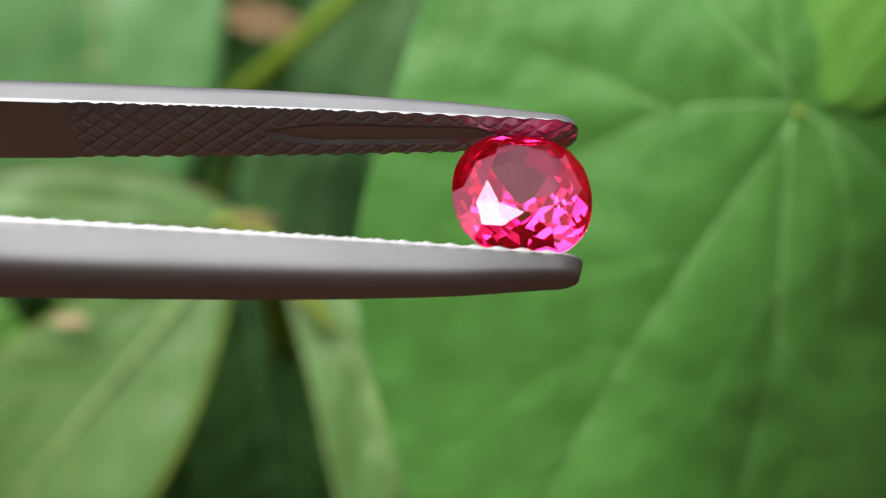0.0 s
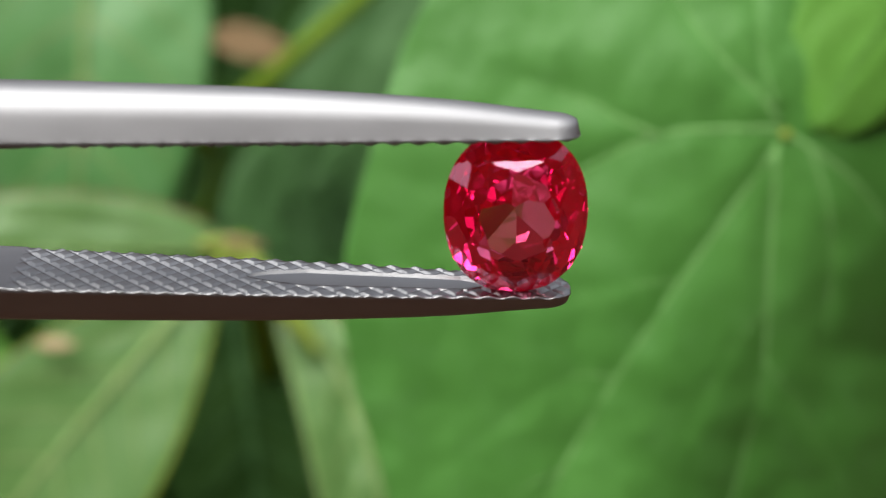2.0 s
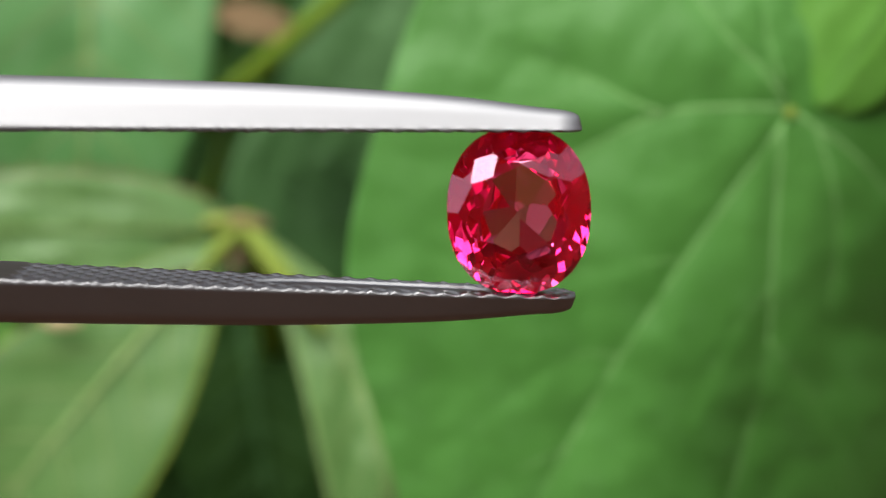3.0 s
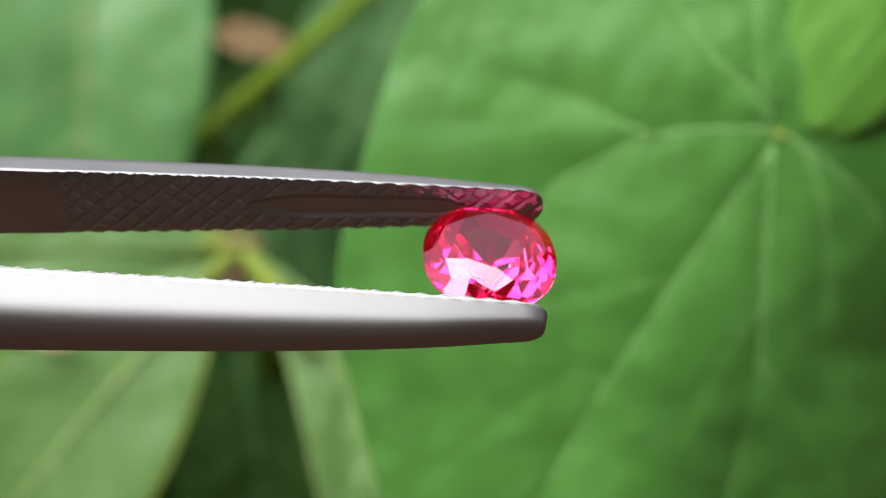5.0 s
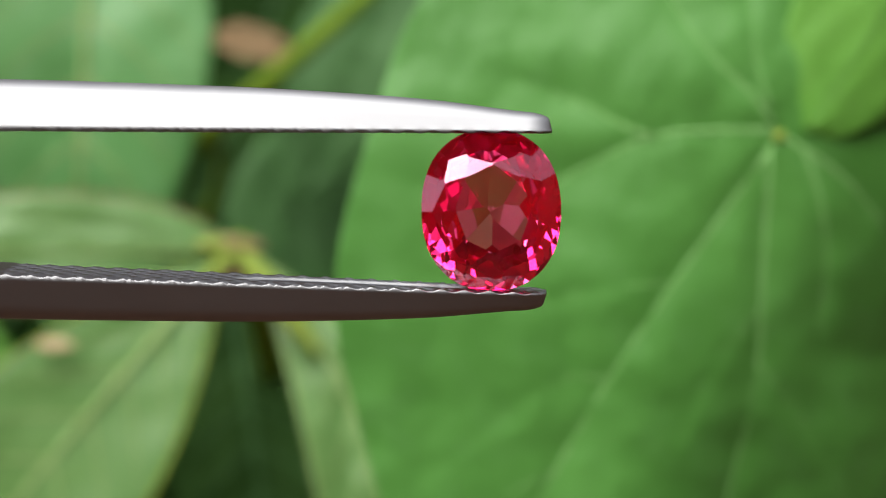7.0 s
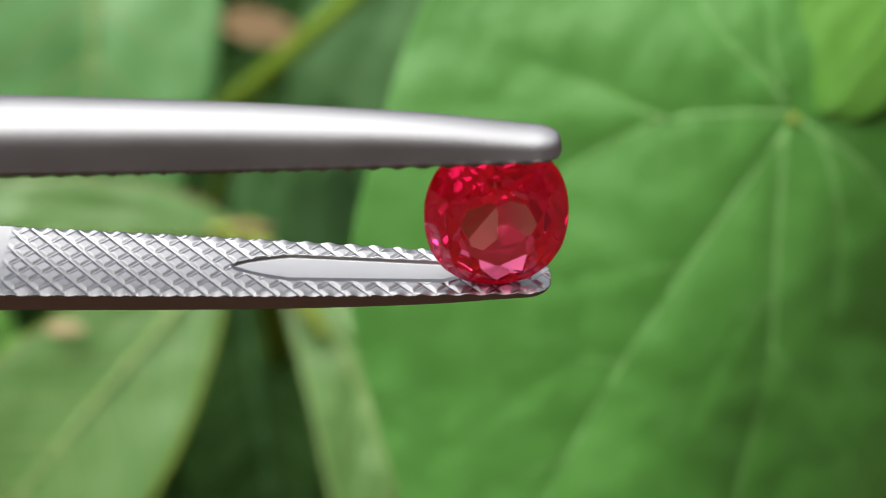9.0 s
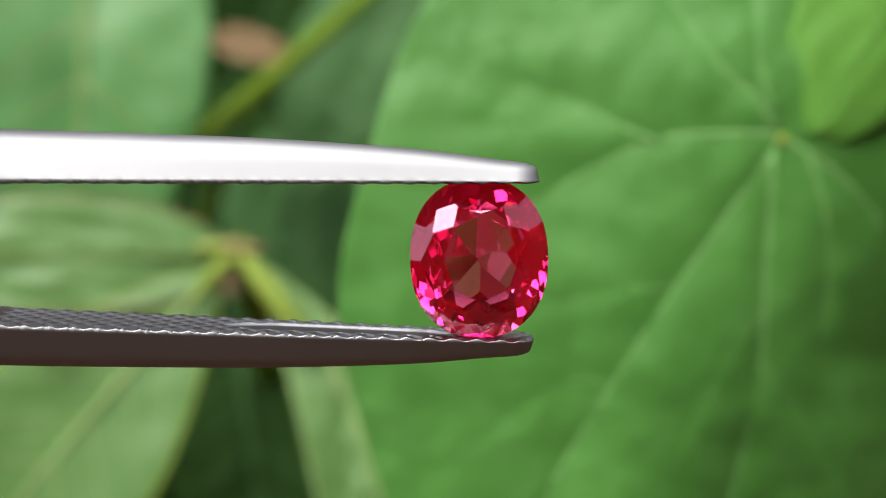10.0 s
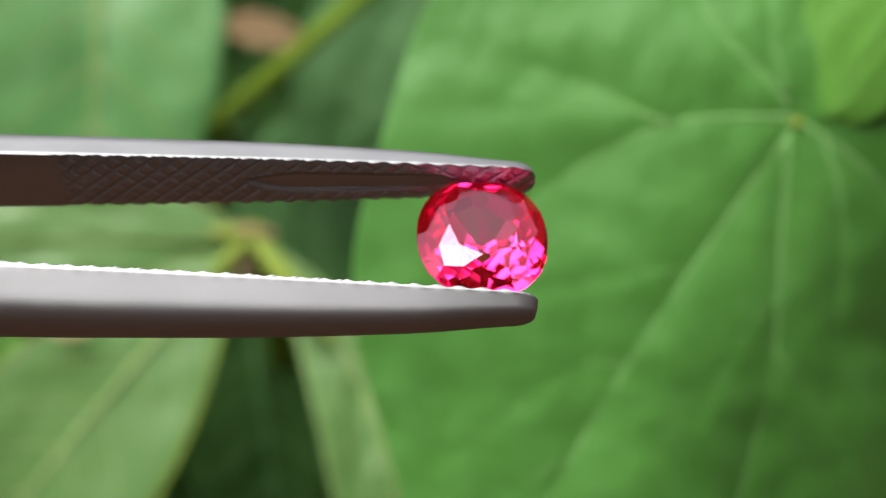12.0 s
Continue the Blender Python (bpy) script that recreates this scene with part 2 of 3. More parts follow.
# added walls; heights set by where stone and steel should reflect no sky
sky_blocker("sky_blocker_south", 2.2, -1.1, -1.8, -1.1, 2.12)
sky_blocker("sky_blocker_east", 2.0, 1.4, 2.0, -1.1, 1.25)
sky_blocker("sky_blocker_west", -1.6, -1.1, -1.6, 1.4, 0.6)
sky_blocker("sky_blocker_north", -1.8, 1.4, 2.2, 1.4, 1.0)


# ---- leaves ----
def leaf(plant, base, tip, normal, width, mat, vein_mat, label="", fold=0.12, curl=0.06, sag=0.05, side=0.0, wave=0.6, p=0.8, q=0.85,
         ribs=7, seed=1, rib_size=0.5, margin=None):
    """A leaf blade from base to tip (stage mm) with its midrib and side veins. normal: the way its face looks. fold: rise of the two halves
    from the midrib; curl: bend of the blade along its length; side: sideways bow; p, q: where it is widest and how blunt it is."""
    B, T, N = Vector(base), Vector(tip), Vector(normal)
    L = (T - B).length
    u = (T - B) / L
    N = (N - u * N.dot(u)).normalized()
    s = u.cross(N)

    def place(a, b, lift=0.0):
        w = width / 2 * max(0.0, math.sin(math.pi * a ** p)) ** q + 0.25 * (1 - a)
        x = b * w
        h = fold * abs(x) ** 1.15 - curl * L * (2 * a - 1) ** 2 - sag * width * b * b * 0.5
        h += wave * (noise.noise((a * 5 + seed * 7.3, b * 1.6, seed)) + 0.4 * noise.noise((a * 13, b * 4 + seed, seed * 3.1)))
        bow = side * L * math.sin(math.pi * a)
        return B + u * (L * a) + s * (x + bow) + N * (h + lift)

    nu, nv = 70, 25
    grid = np.array([[tuple(at(place(i / (nu - 1), 2 * j / (nv - 1) - 1))) for j in range(nv)] for i in range(nu)])
    back = np.array(STAGE.to_3x3() @ (N * -0.25)) * MM
    blade = part("leaf", sheet(grid, back), mat, plant, label)
    mid = [at(place(a / 40, 0, 0.05)) for a in range(40)]
    part("midrib", tube(mid, [(rib_size * (1 - a / 42) + 0.06) * MM for a in range(40)]), vein_mat, blade)
    for i in range(ribs):
        a0 = 0.08 + 0.78 * i / ribs
        for sgn in (-1, 1):
            pts = [at(place(min(0.985, a0 + 0.13 * k / 9 + 0.05 * (k / 9) ** 2), sgn * 0.93 * k / 9, 0.04)) for k in range(10)]
            part("side_vein", tube(pts, [rib_size * (0.34 - 0.026 * k) * MM for k in range(10)], 6), vein_mat, blade)
    if margin:
        for sgn in (-1, 1):
            rim = [at(place(0.03 + 0.94 * k / 40, sgn * 0.995)) for k in range(41)]
            part("margin", tube(rim, [0.2 * MM] * 41, 6), margin, blade, "thin yellowish leaf margin")
    return blade


def broad_leaf(plant):
    """The large rounded leaf whose veins fan out from the stalk's joint."""
    C = Vector((22.7, 125.0, -1.7))
    hx, hz = 28.9, 36.3
    joint = Vector((4.7, 0, 12.3))
    lines = (  # each vein's points on the blade, its width
        (((4.3, 11.7), (-3.0, 1.8), (-8.5, -6.3), (-14.1, -16.1), (-19.0, -24.5)), 0.58),
        (((4.0, 11.0), (3.5, 1.8), (3.1, -6.7), (0.9, -16.1), (-1.6, -25.0)), 0.5),
        (((4.5, 12.7), (-1.0, 12.6), (-5.5, 12.0), (-11.1, 9.4), (-17.0, 5.4)), 0.75),
        (((-5.2, 12.1), (-8.0, 13.2), (-10.6, 14.7), (-15.5, 16.4)), 0.6),
        (((4.2, 13.3), (2.2, 15.8), (0.0, 17.8), (-2.4, 20.9), (-5.0, 25.5)), 0.62),
        (((4.0, 14.4), (2.9, 18.5), (2.6, 24.5)), 0.42),
        (((5.2, 12.2), (8.6, 10.2), (11.5, 7.9), (15.5, 3.6)), 0.7),
        (((6.8, 11.4), (8.2, 7.0), (8.8, 2.5), (8.4, -4.0)), 0.45),
        (((-8.5, -6.3), (-12.0, -6.3), (-17.0, -9.4), (-23.0, -14.0)), 0.22),
        (((-3.6, 1.0), (-9.0, 0.6), (-16.0, -0.4), (-23.0, 1.8)), 0.2),
        (((3.1, -5.2), (6.4, -8.6), (11.1, -15.0)), 0.2),
        (((3.3, -1.0), (-0.5, -5.5), (-4.0, -12.5)), 0.18),
        (((-12.4, -13.2), (-17.0, -15.4), (-23.1, -18.6)), 0.18),
        (((-10.8, 14.7), (-14.0, 13.0), (-20.0, 13.4)), 0.18),
    )
    veins = [([Vector((q.x, 0, q.z)) for q in spline([(x, 0, z) for x, z in pts], 6)], size) for pts, size in lines]
    flat = [(np.array([(p.x, p.z) for p in pts]), size) for pts, size in veins]

    def heights(x, z):
        """How far the blade stands out at the places (x, z), two arrays."""
        h = -(0.018 - 0.011 * np.clip((z + 5) / 20, 0, 1)) * np.maximum(0, x + 8) ** 2
        h -= (0.007 - 0.0045 * np.clip((4 - x) / 12, 0, 1)) * np.maximum(0, 4 - z) ** 2 + 0.005 * np.maximum(0, z - 5) ** 2
        dent = np.zeros(len(x))
        for pts, size in flat:
            near = np.full(len(x), 1e9)
            for p, q in zip(pts[:-1], pts[1:]):
                d = q - p
                k = np.clip(((x - p[0]) * d[0] + (z - p[1]) * d[1]) / (d @ d), 0, 1)
                near = np.minimum(near, (p[0] + d[0] * k - x) ** 2 + (p[1] + d[1] * k - z) ** 2)
            dent = np.maximum(dent, size * 0.75 * np.exp(-np.sqrt(near) / (3.2 * size)))
        rough = [0.5 * noise.noise((u * 0.08, v * 0.08, 2.0)) + 0.22 * noise.noise((u * 0.3, v * 0.3, 5.0))
                 + 0.05 * noise.noise((u * 0.9, v * 0.9, 8.0)) for u, v in zip(x, z)]
        return h - dent + np.array(rough)

    def places(x, z, lift=0.0):
        x, z = np.asarray(x, dtype=float), np.asarray(z, dtype=float)
        return [C + Vector(q) for q in np.stack((x, -heights(x, z) - lift, z), -1)]

    n, m = 210, 200
    a = math.pi * (0.004 + 0.992 * np.arange(n) / (n - 1))
    w = hx * np.sin(a) * (1 + 0.015 * np.sin(9 * a))
    gx = (w[:, None] * np.linspace(-1, 1, m)[None, :]).ravel()
    gz = np.repeat(hz * np.cos(a), m)
    grid = np.array([tuple(at(q)) for q in places(gx, gz)]).reshape(n, m, 3)
    blade = part("leaf", sheet(grid, np.array(STAGE.to_3x3() @ Vector((0, 0.3, 0))) * MM), LEAF_BROAD, plant, "broad mid-green leaf with veins fanning from one point")
    for pts, size in veins:
        k = len(pts)
        radii = [size * (0.5 - 0.34 * i / k) for i in range(k)]
        line = [at(q) for q in places([p.x for p in pts], [p.z for p in pts], -0.62 * np.array(radii))]
        part("vein", tube(line, [q * MM for q in radii], 8), VEIN_GREEN, blade, "pale green sunken vein")
    return places([joint.x], [joint.z])[0], blade


def stalk_to_ground(plant, start, ahead, mat, size=1.6, name="stalk"):
    """A stalk from a leaf joint (stage mm) back and down to the plant's foot."""
    a = at(start)
    foot = Vector(plant["base"])
    bend = a + STAGE.to_3x3() @ Vector((0, ahead * MM, -0.02))
    end = foot - Vector((0, 0, 0.01))
    pts = [a * (1 - k) ** 2 + bend * (2 * k * (1 - k)) + end * k * k for k in (q / 24 for q in range(25))]
    n = len(pts)
    return part(name, tube(pts, [(size * (0.7 + 0.9 * i / n)) * MM for i in range(n)]), mat, plant)


def knot(center, r, squash=(1, 1, 1), seed=0):
    """A small swollen joint."""
    bm = bmesh.new()
    bmesh.ops.create_icosphere(bm, subdivisions=3, radius=1.0)
    c = Vector(center)
    for v in bm.verts:
        d = v.co.copy()
        v.co = Vector((d.x * squash[0], d.y * squash[1], d.z * squash[2])) * r * (1 + 0.18 * noise.noise(d * 1.7 + Vector((seed, 0, 0))))
    bm.verts.index_update()
    verts = [tuple(at(c + v.co)) for v in bm.verts]
    faces = [[v.index for v in f.verts] for f in bm.faces]
    bm.free()
    return verts, faces


# the broad-leaved plant
broad_plant = thing("broad_leaved_plant", (0.03, 0.24, 0.0), "green plant with one broad fan-veined leaf facing outwards", "plant")
node_point, _ = broad_leaf(broad_plant)
leaf(broad_plant, (29.6, 126.2, 11.0), (50.2, 128.0, 43.4), (0.2, -1, 0.2), 14.0, LEAF_YOUNG, LEAF_YOUNG, "young yellow-green leaf", fold=-0.05, curl=0.03, wave=0.3, p=0.8, q=0.65, seed=4, ribs=4, rib_size=0.05)
part("leaf_joint", knot(node_point + Vector((0, 0.1, 0)), 0.6, (1.1, 0.7, 0.8), 3), STALK_GREEN, broad_plant, "yellowish joint where veins meet")
stalk_to_ground(broad_plant, node_point + Vector((0, 1.2, 0)), 40, STALK_GREEN)

def far_leaf(plant, base, tip, normal, width, mat, vein_mat, label="", wave=0.75, rib_size=0.5, **shape):
    """A leaf of the plants standing further back, which are larger in all."""
    return leaf(plant, base, tip, normal, width * 1.3, mat, vein_mat, label, wave=wave, rib_size=rib_size * 1.3, **shape)


# the plant with three pale leaflets
J = Vector((-20.5, 178.1, 2.6))
leaflet_plant = thing("leaflet_plant", (-0.02, 0.33, 0.0), "plant with three pale green narrow leaflets from one knot", "plant")
part("knot", knot(J + Vector((-1.0, 0, 0.2)), 1.45, (2.6, 0.8, 0.7), 1), KNOT_PINK, leaflet_plant, "pinkish-brown knot joining the leaflets")
far_leaf(leaflet_plant, (-21.4, 178.1, 2.6), (-78.8, 171.6, 0.1), (0.0, -1, 0.2), 9.6, LEAF_PALE, VEIN_PALE, "pale grey-green leaflet", fold=0.04, side=0.01, p=0.62, q=0.8, seed=2, ribs=5, rib_size=0.14, margin=KNOT_PINK)
far_leaf(leaflet_plant, (-21.9, 178.1, 2.0), (-55.3, 169.0, -39.2), (-0.1, -1, -0.15), 16.8, LEAF_PALE, VEIN_PALE, "pale green leaflet with a dried tan spot", fold=0.08, side=0.0, p=1.2, q=0.8, seed=3, rib_size=0.4, wave=0.4, margin=STALK_GREEN)
far_leaf(leaflet_plant, (-18.4, 178.1, 2.0), (-4.0, 172.9, -41.9), (0.2, -1, -0.1), 9.6, LEAF_PALE, VEIN_PALE, "pale green leaflet partly behind the broad leaf", fold=0.1, side=-0.105, p=1.25, q=0.8, seed=5, rib_size=0.3, margin=VEIN_PALE)
for end, swell in (((-25.3, 176.8, -3.0), 0.45), ((-25.1, 177.3, 2.7), 0.25), ((-11.6, 175.5, -8.9), 0.75)):
    line = spline([J, (J + Vector(end)) / 2 + Vector((0, -0.3, 0.2)), Vector(end)], 8)
    part("leaflet_stalk", tube([at(q) for q in line], [(0.65 * (1 - i / 17) + swell * 1.05 * math.sin(math.pi * i / 17) + 0.13) * MM for i in range(len(line))]), STALK_GREEN, leaflet_plant, "yellow-green leaflet stalk")
part("dry_spot", knot((-38.9, 172.6, -7.6), 1.1, (1.9, 0.12, 0.6), 8), DRY_TAN, leaflet_plant, "dried tan spot on a leaf edge")
stalk_to_ground(leaflet_plant, J + Vector((0, 1.3, 0.4)), 70, STALK_OLIVE, 1.8)

# the taller plant behind, on the far side of the leaflets
tall_plant = thing("tall_stemmed_plant", (-0.05, 0.38, 0.0), "tall green plant with olive stem and hanging leaves", "plant")
far_leaf(tall_plant, (-41.0, 195.0, 57.4), (-43.2, 195.0, -8.0), (0.05, -1, 0.3), 23.0, LEAF_TALL, VEIN_PALE, "large pale green hanging leaf", fold=0.1, p=0.85, q=0.6, seed=6, side=-0.02)
stem = spline([at(q) for q in ((4.5, 240.5, 52.7), (-8.4, 231.4, 39.4), (-17.6, 223.6, 29.7), (-28.4, 215.8, 18.7), (-39.9, 218.4, 8.3), (-49.6, 240.5, -13.1))] + [Vector(tall_plant["base"]) - Vector((0, 0, 0.01))], 8)
part("stem", tube(stem, [1.1 * MM + 0.6 * MM * i / len(stem) for i in range(len(stem))]), STALK_OLIVE, tall_plant, "olive-yellow stem")
far_leaf(tall_plant, (-32.2, 239.2, 34.6), (-18.6, 235.3, 30.4), (0.1, -1, 0.3), 4.0, DRY_BROWN, DRY_BROWN, "withered brown leaf", fold=0.25, p=0.9, q=0.6, seed=9, ribs=3, rib_size=0.2)
far_leaf(tall_plant, (-2.1, 253.5, 51.2), (-22.3, 247.0, 9.4), (0.15, -1, 0.5), 15.5, LEAF_HALF_SHADE, LEAF_HALF_SHADE, "shaded blue-green leaf", fold=0.06, p=0.8, q=0.8, seed=10, rib_size=0.2)
far_leaf(tall_plant, (-61.0, 211.0, -5.2), (-54.2, 211.0, -20.3), (0.1, -1, 0.6), 7.0, LEAF_YOUNG, VEIN_GREEN, "bright green leaf", fold=0.1, seed=11)
part("side_shoot", tube([at(q) for q in spline([(-28.9, 217.1, 19.4), (-29.4, 228.8, 14.9), (-32.6, 241.8, 9.2), (-39.3, 253.5, 1.8)], 6)], [0.65 * MM] * 19), STALK_OLIVE, tall_plant)

# leaves in the gaps behind; deep shade is put into their colour
shade_plant = thing("shaded_undergrowth_plant", (0.0, 0.46, 0.0), "green leaves in deep shade, darkened in their colour", "plant")
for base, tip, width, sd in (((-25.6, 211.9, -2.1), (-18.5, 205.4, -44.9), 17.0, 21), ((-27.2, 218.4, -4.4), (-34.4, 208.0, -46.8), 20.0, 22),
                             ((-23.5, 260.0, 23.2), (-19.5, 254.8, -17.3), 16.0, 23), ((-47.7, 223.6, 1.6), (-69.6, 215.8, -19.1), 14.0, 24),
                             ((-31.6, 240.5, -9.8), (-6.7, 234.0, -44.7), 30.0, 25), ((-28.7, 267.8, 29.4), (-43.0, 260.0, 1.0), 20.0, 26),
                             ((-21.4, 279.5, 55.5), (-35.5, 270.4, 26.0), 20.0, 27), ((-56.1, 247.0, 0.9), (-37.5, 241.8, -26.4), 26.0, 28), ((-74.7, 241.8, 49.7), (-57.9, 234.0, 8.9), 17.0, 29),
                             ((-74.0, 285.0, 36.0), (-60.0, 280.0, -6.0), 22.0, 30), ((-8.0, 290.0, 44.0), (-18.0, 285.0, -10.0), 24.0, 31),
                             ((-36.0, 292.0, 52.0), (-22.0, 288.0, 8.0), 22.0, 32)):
    # two gaps are less dark, so their leaves take the lighter shade tone
    far_leaf(shade_plant, base, tip, (0.25, -1, -0.45), width, LEAF_HALF_SHADE if sd in (23, 31) else LEAF_SHADE, LEAF_HALF_SHADE, fold=0.1, seed=sd, ribs=6, rib_size=0.5)
stalk_to_ground(shade_plant, (-30.6, 260.0, -10.6), 60, STALK_OLIVE, name="stem")


# ---- the tweezers: space of their own, x along the arms to the tip, y away from the camera, z from the lower to the upper jaw ----
GEM_W, GEM_H = 6.2, 7.15
TIP = 2.75
ARM_YAW = 0.9


def table_of(rows, s):
    """A smooth curve through (place, value) rows."""
    n = len(rows)
    for i in range(n - 1):
        a, b = rows[i], rows[i + 1]
        if s <= b[0] or i == n - 2:
            p, q = rows[max(i - 1, 0)], rows[min(i + 2, n - 1)]
            h = b[0] - a[0]
            k = min(1.0, max(0.0, (s - a[0]) / h))
            ma = (b[1] - p[1]) / (b[0] - p[0]) * h
            mb = (q[1] - a[1]) / (q[0] - a[0]) * h
            return a[1] * (2 * k ** 3 - 3 * k * k + 1) + ma * (k ** 3 - 2 * k * k + k) + b[1] * (3 * k * k - 2 * k ** 3) + mb * (k ** 3 - k * k)


HALF_WIDTH = ((0, 1.12), (1.6, 1.24), (5, 1.45), (12, 1.8), (22, 2.15), (35, 2.5), (60, 3.3), (100, 4.4), (150, 4.6))
THICK = ((0, 0.8), (1.6, 0.95), (5.3, 1.43), (10, 1.78), (15, 2.02), (25, 2.25), (40, 2.2), (60, 1.5), (150, 1.0))
OPEN = ((0, GEM_H / 2 - 0.04), (30, GEM_H / 2 - 0.54), (45, GEM_H / 2 - 0.4), (80, 5.0), (110, 5.2), (135, 2.6), (150, 0.05))


def knurl(s, y, half, sign):
    """Depth of the cut pattern on a jaw's inner face."""
    end = 23.2 if sign > 0 else 24.2
    if s > end:
        return 0.0
    fade = min(1.0, (end - s) / 0.5)
    pitch = 0.74
    d = 0.0
    for k, deep in (((s + y) * 0.7071, 0.75 if sign > 0 else 0.9), ((s - y) * 0.7071 + 0.21, 1.15)):
        f = abs(k / pitch - math.floor(k / pitch) - 0.5) * pitch
        d = max(d, deep * (1 - f / 0.16))
    cut = 0.09 * fade * max(0.0, d)
    rim = max(0.0, 1 - (half - abs(y)) / 0.45)  # the cuts run out over the edge as scallops
    cut = max(cut, 0.12 * fade * rim * (0.5 + 0.5 * math.cos(2 * math.pi * s / (pitch * 1.4142))))
    if 3.6 < s < 14.2:
        run = min((14.2 - s) / 2.6, (s - 3.6) / 1.2, 1.0)
        slot = (0.50 * half) * math.sqrt(max(0.0, run))
        if abs(y) < slot:
            cut = max(0.16 * min(1.0, (slot - abs(y)) / (0.18 if y > 0 else 0.4)), 0.02)
    return cut


INNER, OUTER = 91, 26  # points across an arm's inner face and round its back


def back(u, inset, rise):
    """Section of an arm's back, from rim to rim: flat flanks that roll over into a rounded crest."""
    v = 1 - abs(u)
    if v < 0.45:
        y, z = 1 - inset * v / 0.45, rise * v / 0.45
    else:
        k = (v - 0.45) / 0.55
        y = (1 - inset) * (1 - k) ** 2 + 2 * (1 - inset / rise) * k * (1 - k)
        z = rise * (1 - k) ** 2 + 2 * k * (1 - k) + k * k
    return math.copysign(y, u), z


def arm(sign):
    """One arm: a flat cut inner face and a flanked back, lofted from the tip."""
    stations = [0.0, 0.03, 0.08]
    while stations[-1] < 25:
        stations.append(stations[-1] + 0.045)
    while stations[-1] < 149:
        stations.append(stations[-1] + 2.5)
    end = TIP - (0.17 if sign > 0 else 0.2)
    flank = (0.225, 0.55) if sign > 0 else (0.31, 0.64)  # how far it leans in, and how high it goes
    verts = []
    for s in stations:
        r = 1.1
        half = table_of(HALF_WIDTH, s) * (0.96 if sign > 0 else 1.05)
        thick = table_of(THICK, s) + (0.06 if sign > 0 else 0.08) * math.exp(-s / 4)
        if s < r:
            k = math.sqrt(max(0.0, 1 - (1 - s / r) ** 2))
            half -= 0.75 * (1 - k)
            thick *= 0.7 + 0.3 * k
        z0 = table_of(OPEN, s) - (0.1 if sign > 0 else 0.0)
        for j in range(INNER):
            y = half * (2 * j / (INNER - 1) - 1)
            edge = max(0.0, abs(y) - (half - 0.06)) / 0.06
            verts.append((end - s, y, sign * (z0 + knurl(s, y, half, sign) + 0.02 * edge ** 2)))
        for j in range(OUTER):
            y, z = back(2 * (j + 1) / (OUTER + 1) - 1, *flank)
            verts.append((end - s - 0.12 * z * max(0.0, 1 - s / 1.2), -half * y, sign * (z0 + 0.09 + (thick - 0.09) * z)))
    ring = INNER + OUTER
    n = len(stations)
    faces = []
    for i in range(n - 1):
        for j in range(ring):
            a, b = i * ring + j, i * ring + (j + 1) % ring
            f = [a, b, b + ring, a + ring]
            faces.append(f if sign < 0 else f[::-1])
    cap = list(range(ring))
    faces.append(cap[::-1] if sign < 0 else cap)
    heel = [(n - 1) * ring + j for j in range(ring)]
    faces.append(heel if sign < 0 else heel[::-1])
    turn = Matrix.Rotation(radians(ARM_YAW), 4, "Z")
    return [tuple((turn @ Vector(v)) * MM) for v in verts], faces


tweezers = tagged(new("tweezers"), "satin steel gem tweezers with cross-cut jaws gripping a red stone", "tweezers")
tweezers.empty_display_size = 0.01
upper_arm = part("upper_arm", arm(1), STEEL, tweezers, "satin steel arm with cross-cut inner face")
lower_arm = part("lower_arm", arm(-1), STEEL, tweezers, "satin steel arm with cross-cut inner face")
for jaw in (upper_arm, lower_arm):  # the cut inner faces are bare, the backs satin
    jaw.data.materials.append(STEEL_CUT)
    ring = INNER + OUTER
    for f in jaw.data.polygons[:len(jaw.data.polygons) - 2]:
        if f.index % ring < INNER - 1:
            f.material_index = 1
bm = bmesh.new()
bmesh.ops.create_cube(bm, size=1.0)
for v in bm.verts:
    v.co = Matrix.Rotation(radians(ARM_YAW), 3, "Z") @ Vector((v.co.x * 12 + TIP - 146, v.co.y * 9.0, v.co.z * 1.6)) * MM
bmesh.ops.bevel(bm, geom=bm.edges[:], offset=0.3 * MM, segments=2, affect="EDGES")
bm.verts.index_update()
part("joint_block", ([tuple(v.co) for v in bm.verts], [[v.index for v in f.verts] for f in bm.faces]), STEEL, tweezers, smooth=False)
bm.free()


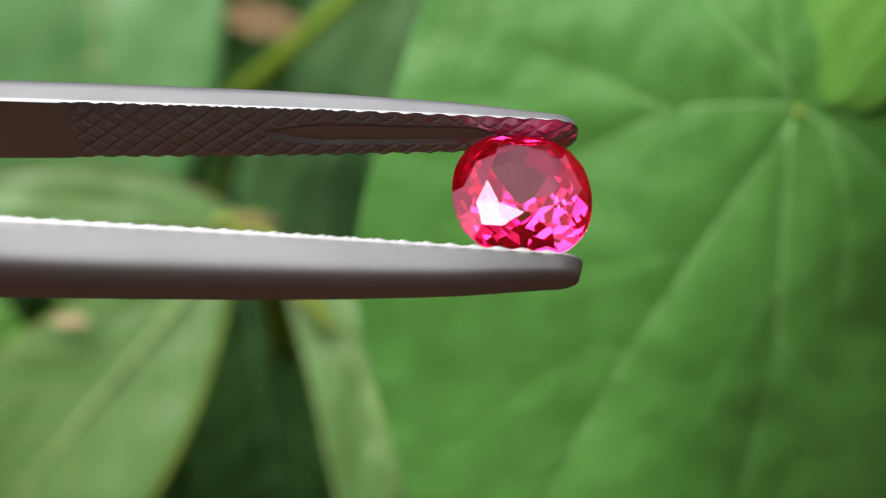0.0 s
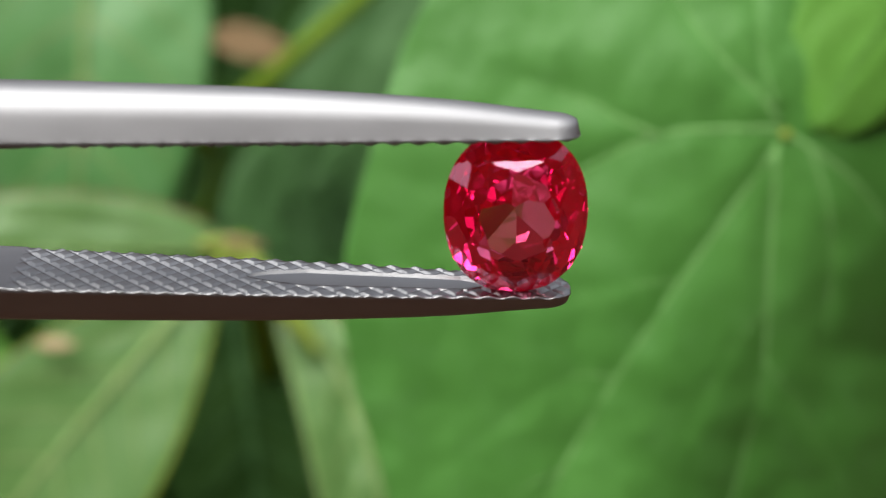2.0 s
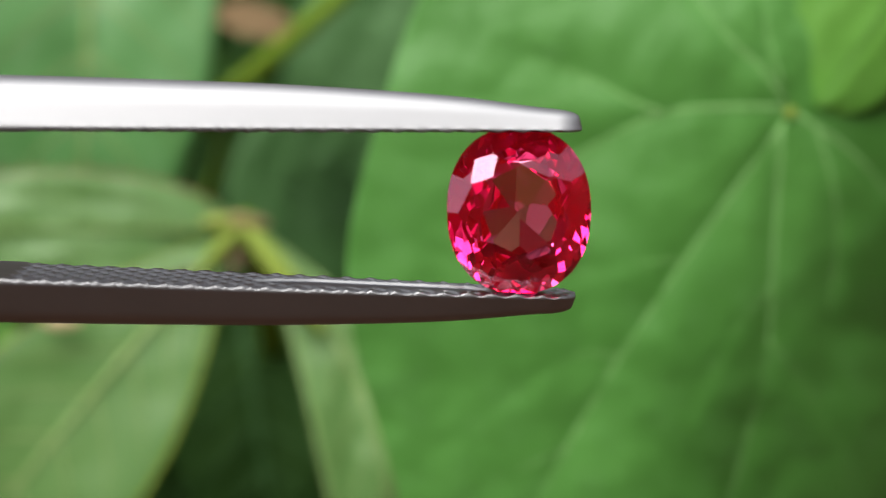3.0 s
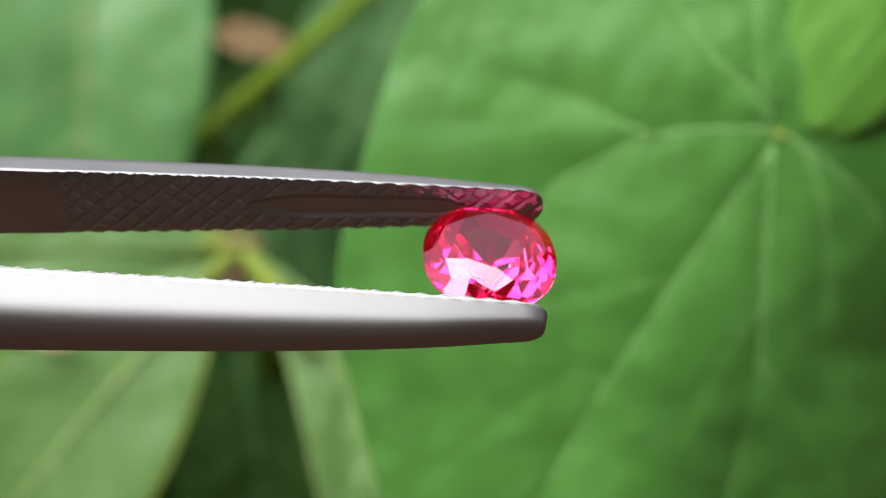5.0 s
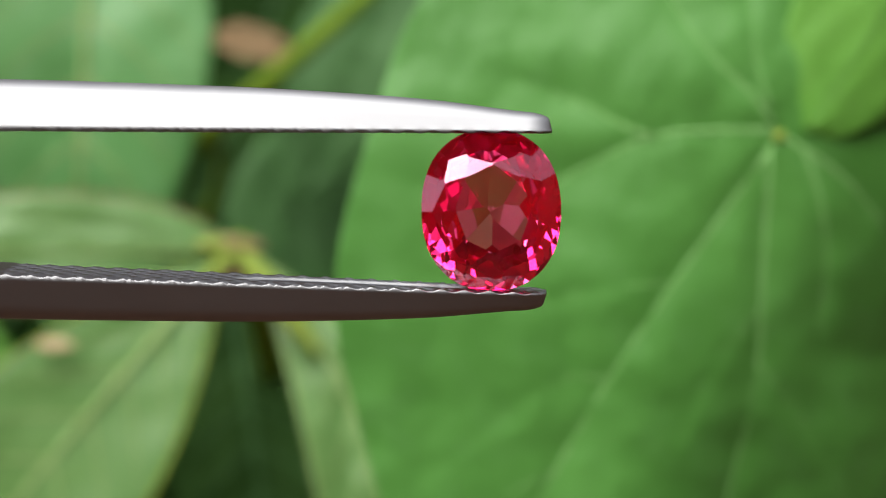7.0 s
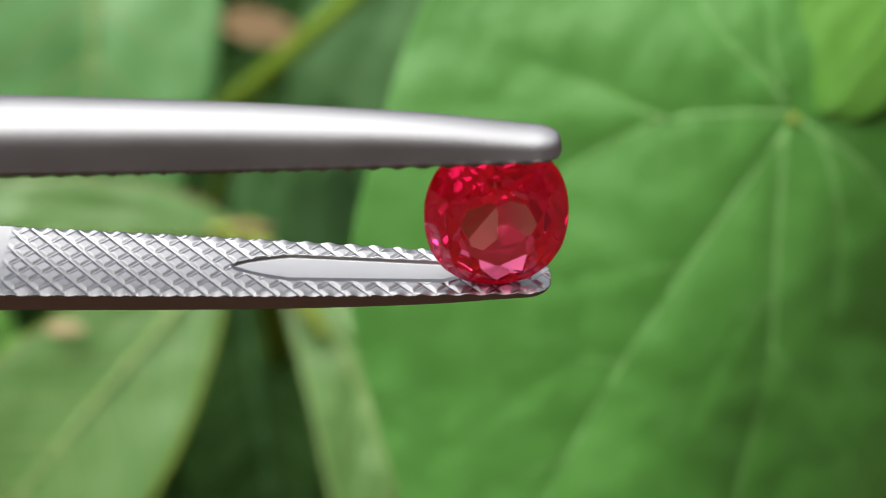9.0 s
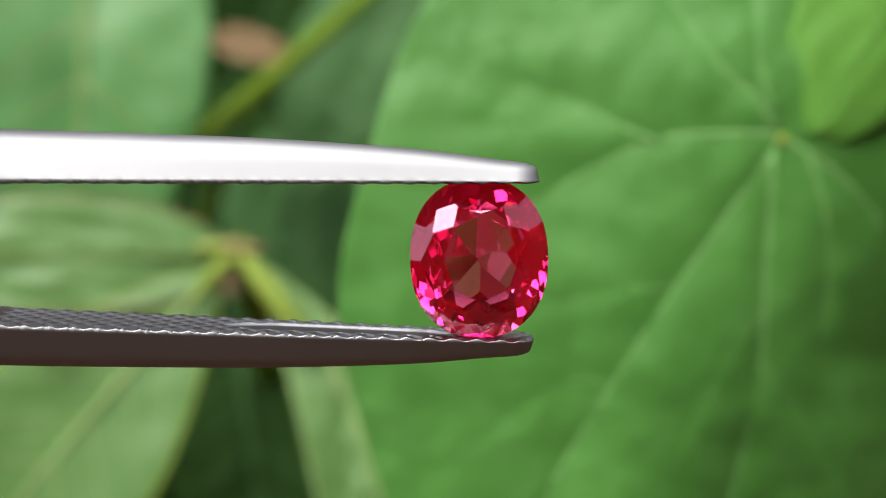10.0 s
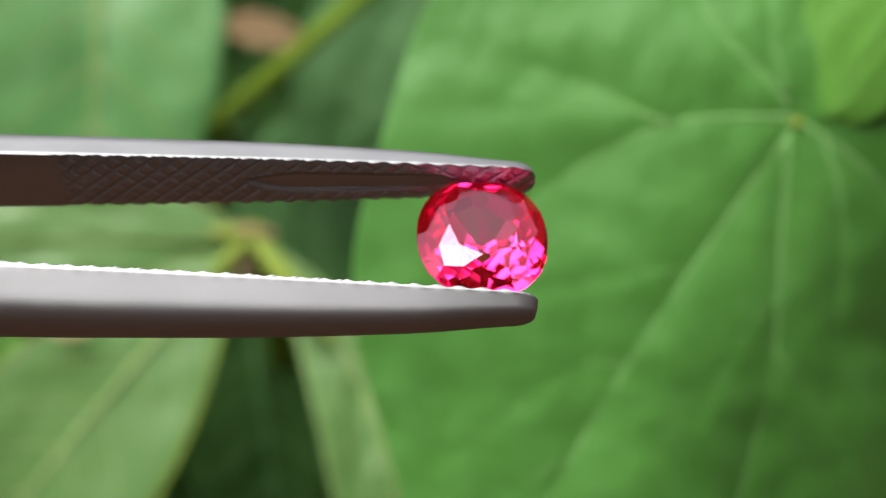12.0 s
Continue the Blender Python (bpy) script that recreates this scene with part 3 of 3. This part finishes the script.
# ---- the gem ----
def cut_stone():
    """An oval mixed brilliant, cut plane by plane from a block in units of its half width and stretched to the oval."""
    rng = random.Random(11)
    bm = bmesh.new()
    bmesh.ops.create_cube(bm, size=4.0)

    def bulge(azimuth):
        """The outline is a little fuller than an ellipse."""
        c, q = radians(azimuth), 1.8
        return (abs(math.cos(c)) ** q + abs(math.sin(c)) ** q) ** (1 / q)

    def cut(azimuth, slope, r, h):
        """One facet: it looks to the azimuth, slope degrees off the stone's axis (negative: to the back), through radius r at height h."""
        c, sl = radians(azimuth), radians(slope)
        way = Vector((math.cos(c), 0, math.sin(c)))
        n = way * math.sin(abs(sl)) + Vector((0, -math.copysign(math.cos(sl), slope), 0))
        p = way * r * bulge(azimuth) + Vector((0, -h, 0))
        bmesh.ops.bisect_plane(bm, geom=bm.verts[:] + bm.edges[:] + bm.faces[:], plane_co=p, plane_no=n, clear_outer=True, dist=1e-6)
        rim = [e for e in bm.edges if e.is_boundary]
        if rim:
            bmesh.ops.contextual_create(bm, geom=rim)

    def off(d):
        return (rng.random() - 0.5) * 2 * d

    for k in range(64):
        cut(360 * k / 64, 89.9, 1.0, 0.0)
    table, crown, girdle = 0.53, 0.29, 0.026
    cut(0, 0.01, 0.0, crown)
    for k in range(8):  # bezel kites from the table's corners to the girdle
        steep = k == 2  # the one at the upper jaw is steeper
        cut(45 * k + off(1.0), (38.5 if steep else 28.5) + off(0.7), 0.55 if steep else table, crown)
    for k in range(8):  # star facets on the table's edges
        cut(45 * k + 22.5 + off(0.8), 19.0 + off(0.6), table * 0.924, crown)
    for k in range(16):  # upper girdle facets
        cut(22.5 * k + 11.25 + off(0.8), 41.0 + off(0.8), 0.985, -girdle)
    for k in range(16):  # lower girdle facets and the rows behind them
        cut(22.5 * k + off(1.5), -(57 + off(2.5)), 0.985, -3 * girdle)
    for k in range(16):
        cut(22.5 * k + 11.25 + off(2.0), -(50 + off(2.0)), 0.87, -0.25 + off(0.008))
    for k in range(16):
        cut(22.5 * k + off(2.5), -(42.5 + off(2.5)), 0.72, -0.415 + off(0.008))
    for k in range(8):  # pavilion mains that meet near the culet
        cut(45 * k + 22.5 + off(4), -(31.5 + off(2.5)), 0.5, -0.6 + off(0.01))
    bmesh.ops.remove_doubles(bm, verts=bm.verts[:], dist=2e-5)
    bmesh.ops.dissolve_limit(bm, angle_limit=radians(0.3), verts=bm.verts[:], edges=bm.edges[:])
    for v in bm.verts:
        v.co = Vector((v.co.x * GEM_W / 2, (v.co.y - 0.05) * GEM_W / 2, v.co.z * GEM_H / 2)) * MM
    bmesh.ops.recalc_face_normals(bm, faces=bm.faces[:])
    bm.normal_update()
    return bm


gem = tagged(new("gemstone"), "oval faceted pinkish-red ruby held between tweezer tips", "gemstone")
gem.empty_display_size = 0.005
stone = cut_stone()
ASKEW = Matrix.Rotation(radians(-6.5), 3, "X") @ Matrix.Rotation(radians(3.5), 3, "Z") @ Matrix.Rotation(radians(-2), 3, "Y")  # the grip holds it a little askew
FORWARD = Vector((0, -0.25, 0)) * MM
for name, low, high in (("table_facet", -1.1, -0.99), ("crown", -0.99, -0.1), ("girdle", -0.1, 0.1), ("pavilion", 0.1, 1.1)):
    chosen = [f for f in stone.faces if low <= f.normal.y < high]
    number = {}
    for f in chosen:
        for v in f.verts:
            number.setdefault(v, len(number))
    part(name, ([tuple(ASKEW @ v.co + FORWARD) for v in number], [[number[v] for v in f.verts] for f in chosen]), RUBY, gem, smooth=False)
stone.free()


# ---- what moves ----
def motions():
    rows = [(t, STAGE @ pose(x * MM, y * MM, z * MM, 0, roll, 0) @ pose(0, 0, 0, -tilt, 0, 0)) for t, x, y, z, tilt, roll in HELD_ROWS]
    walk(tweezers, rows)
    walk(gem, rows)


motions()
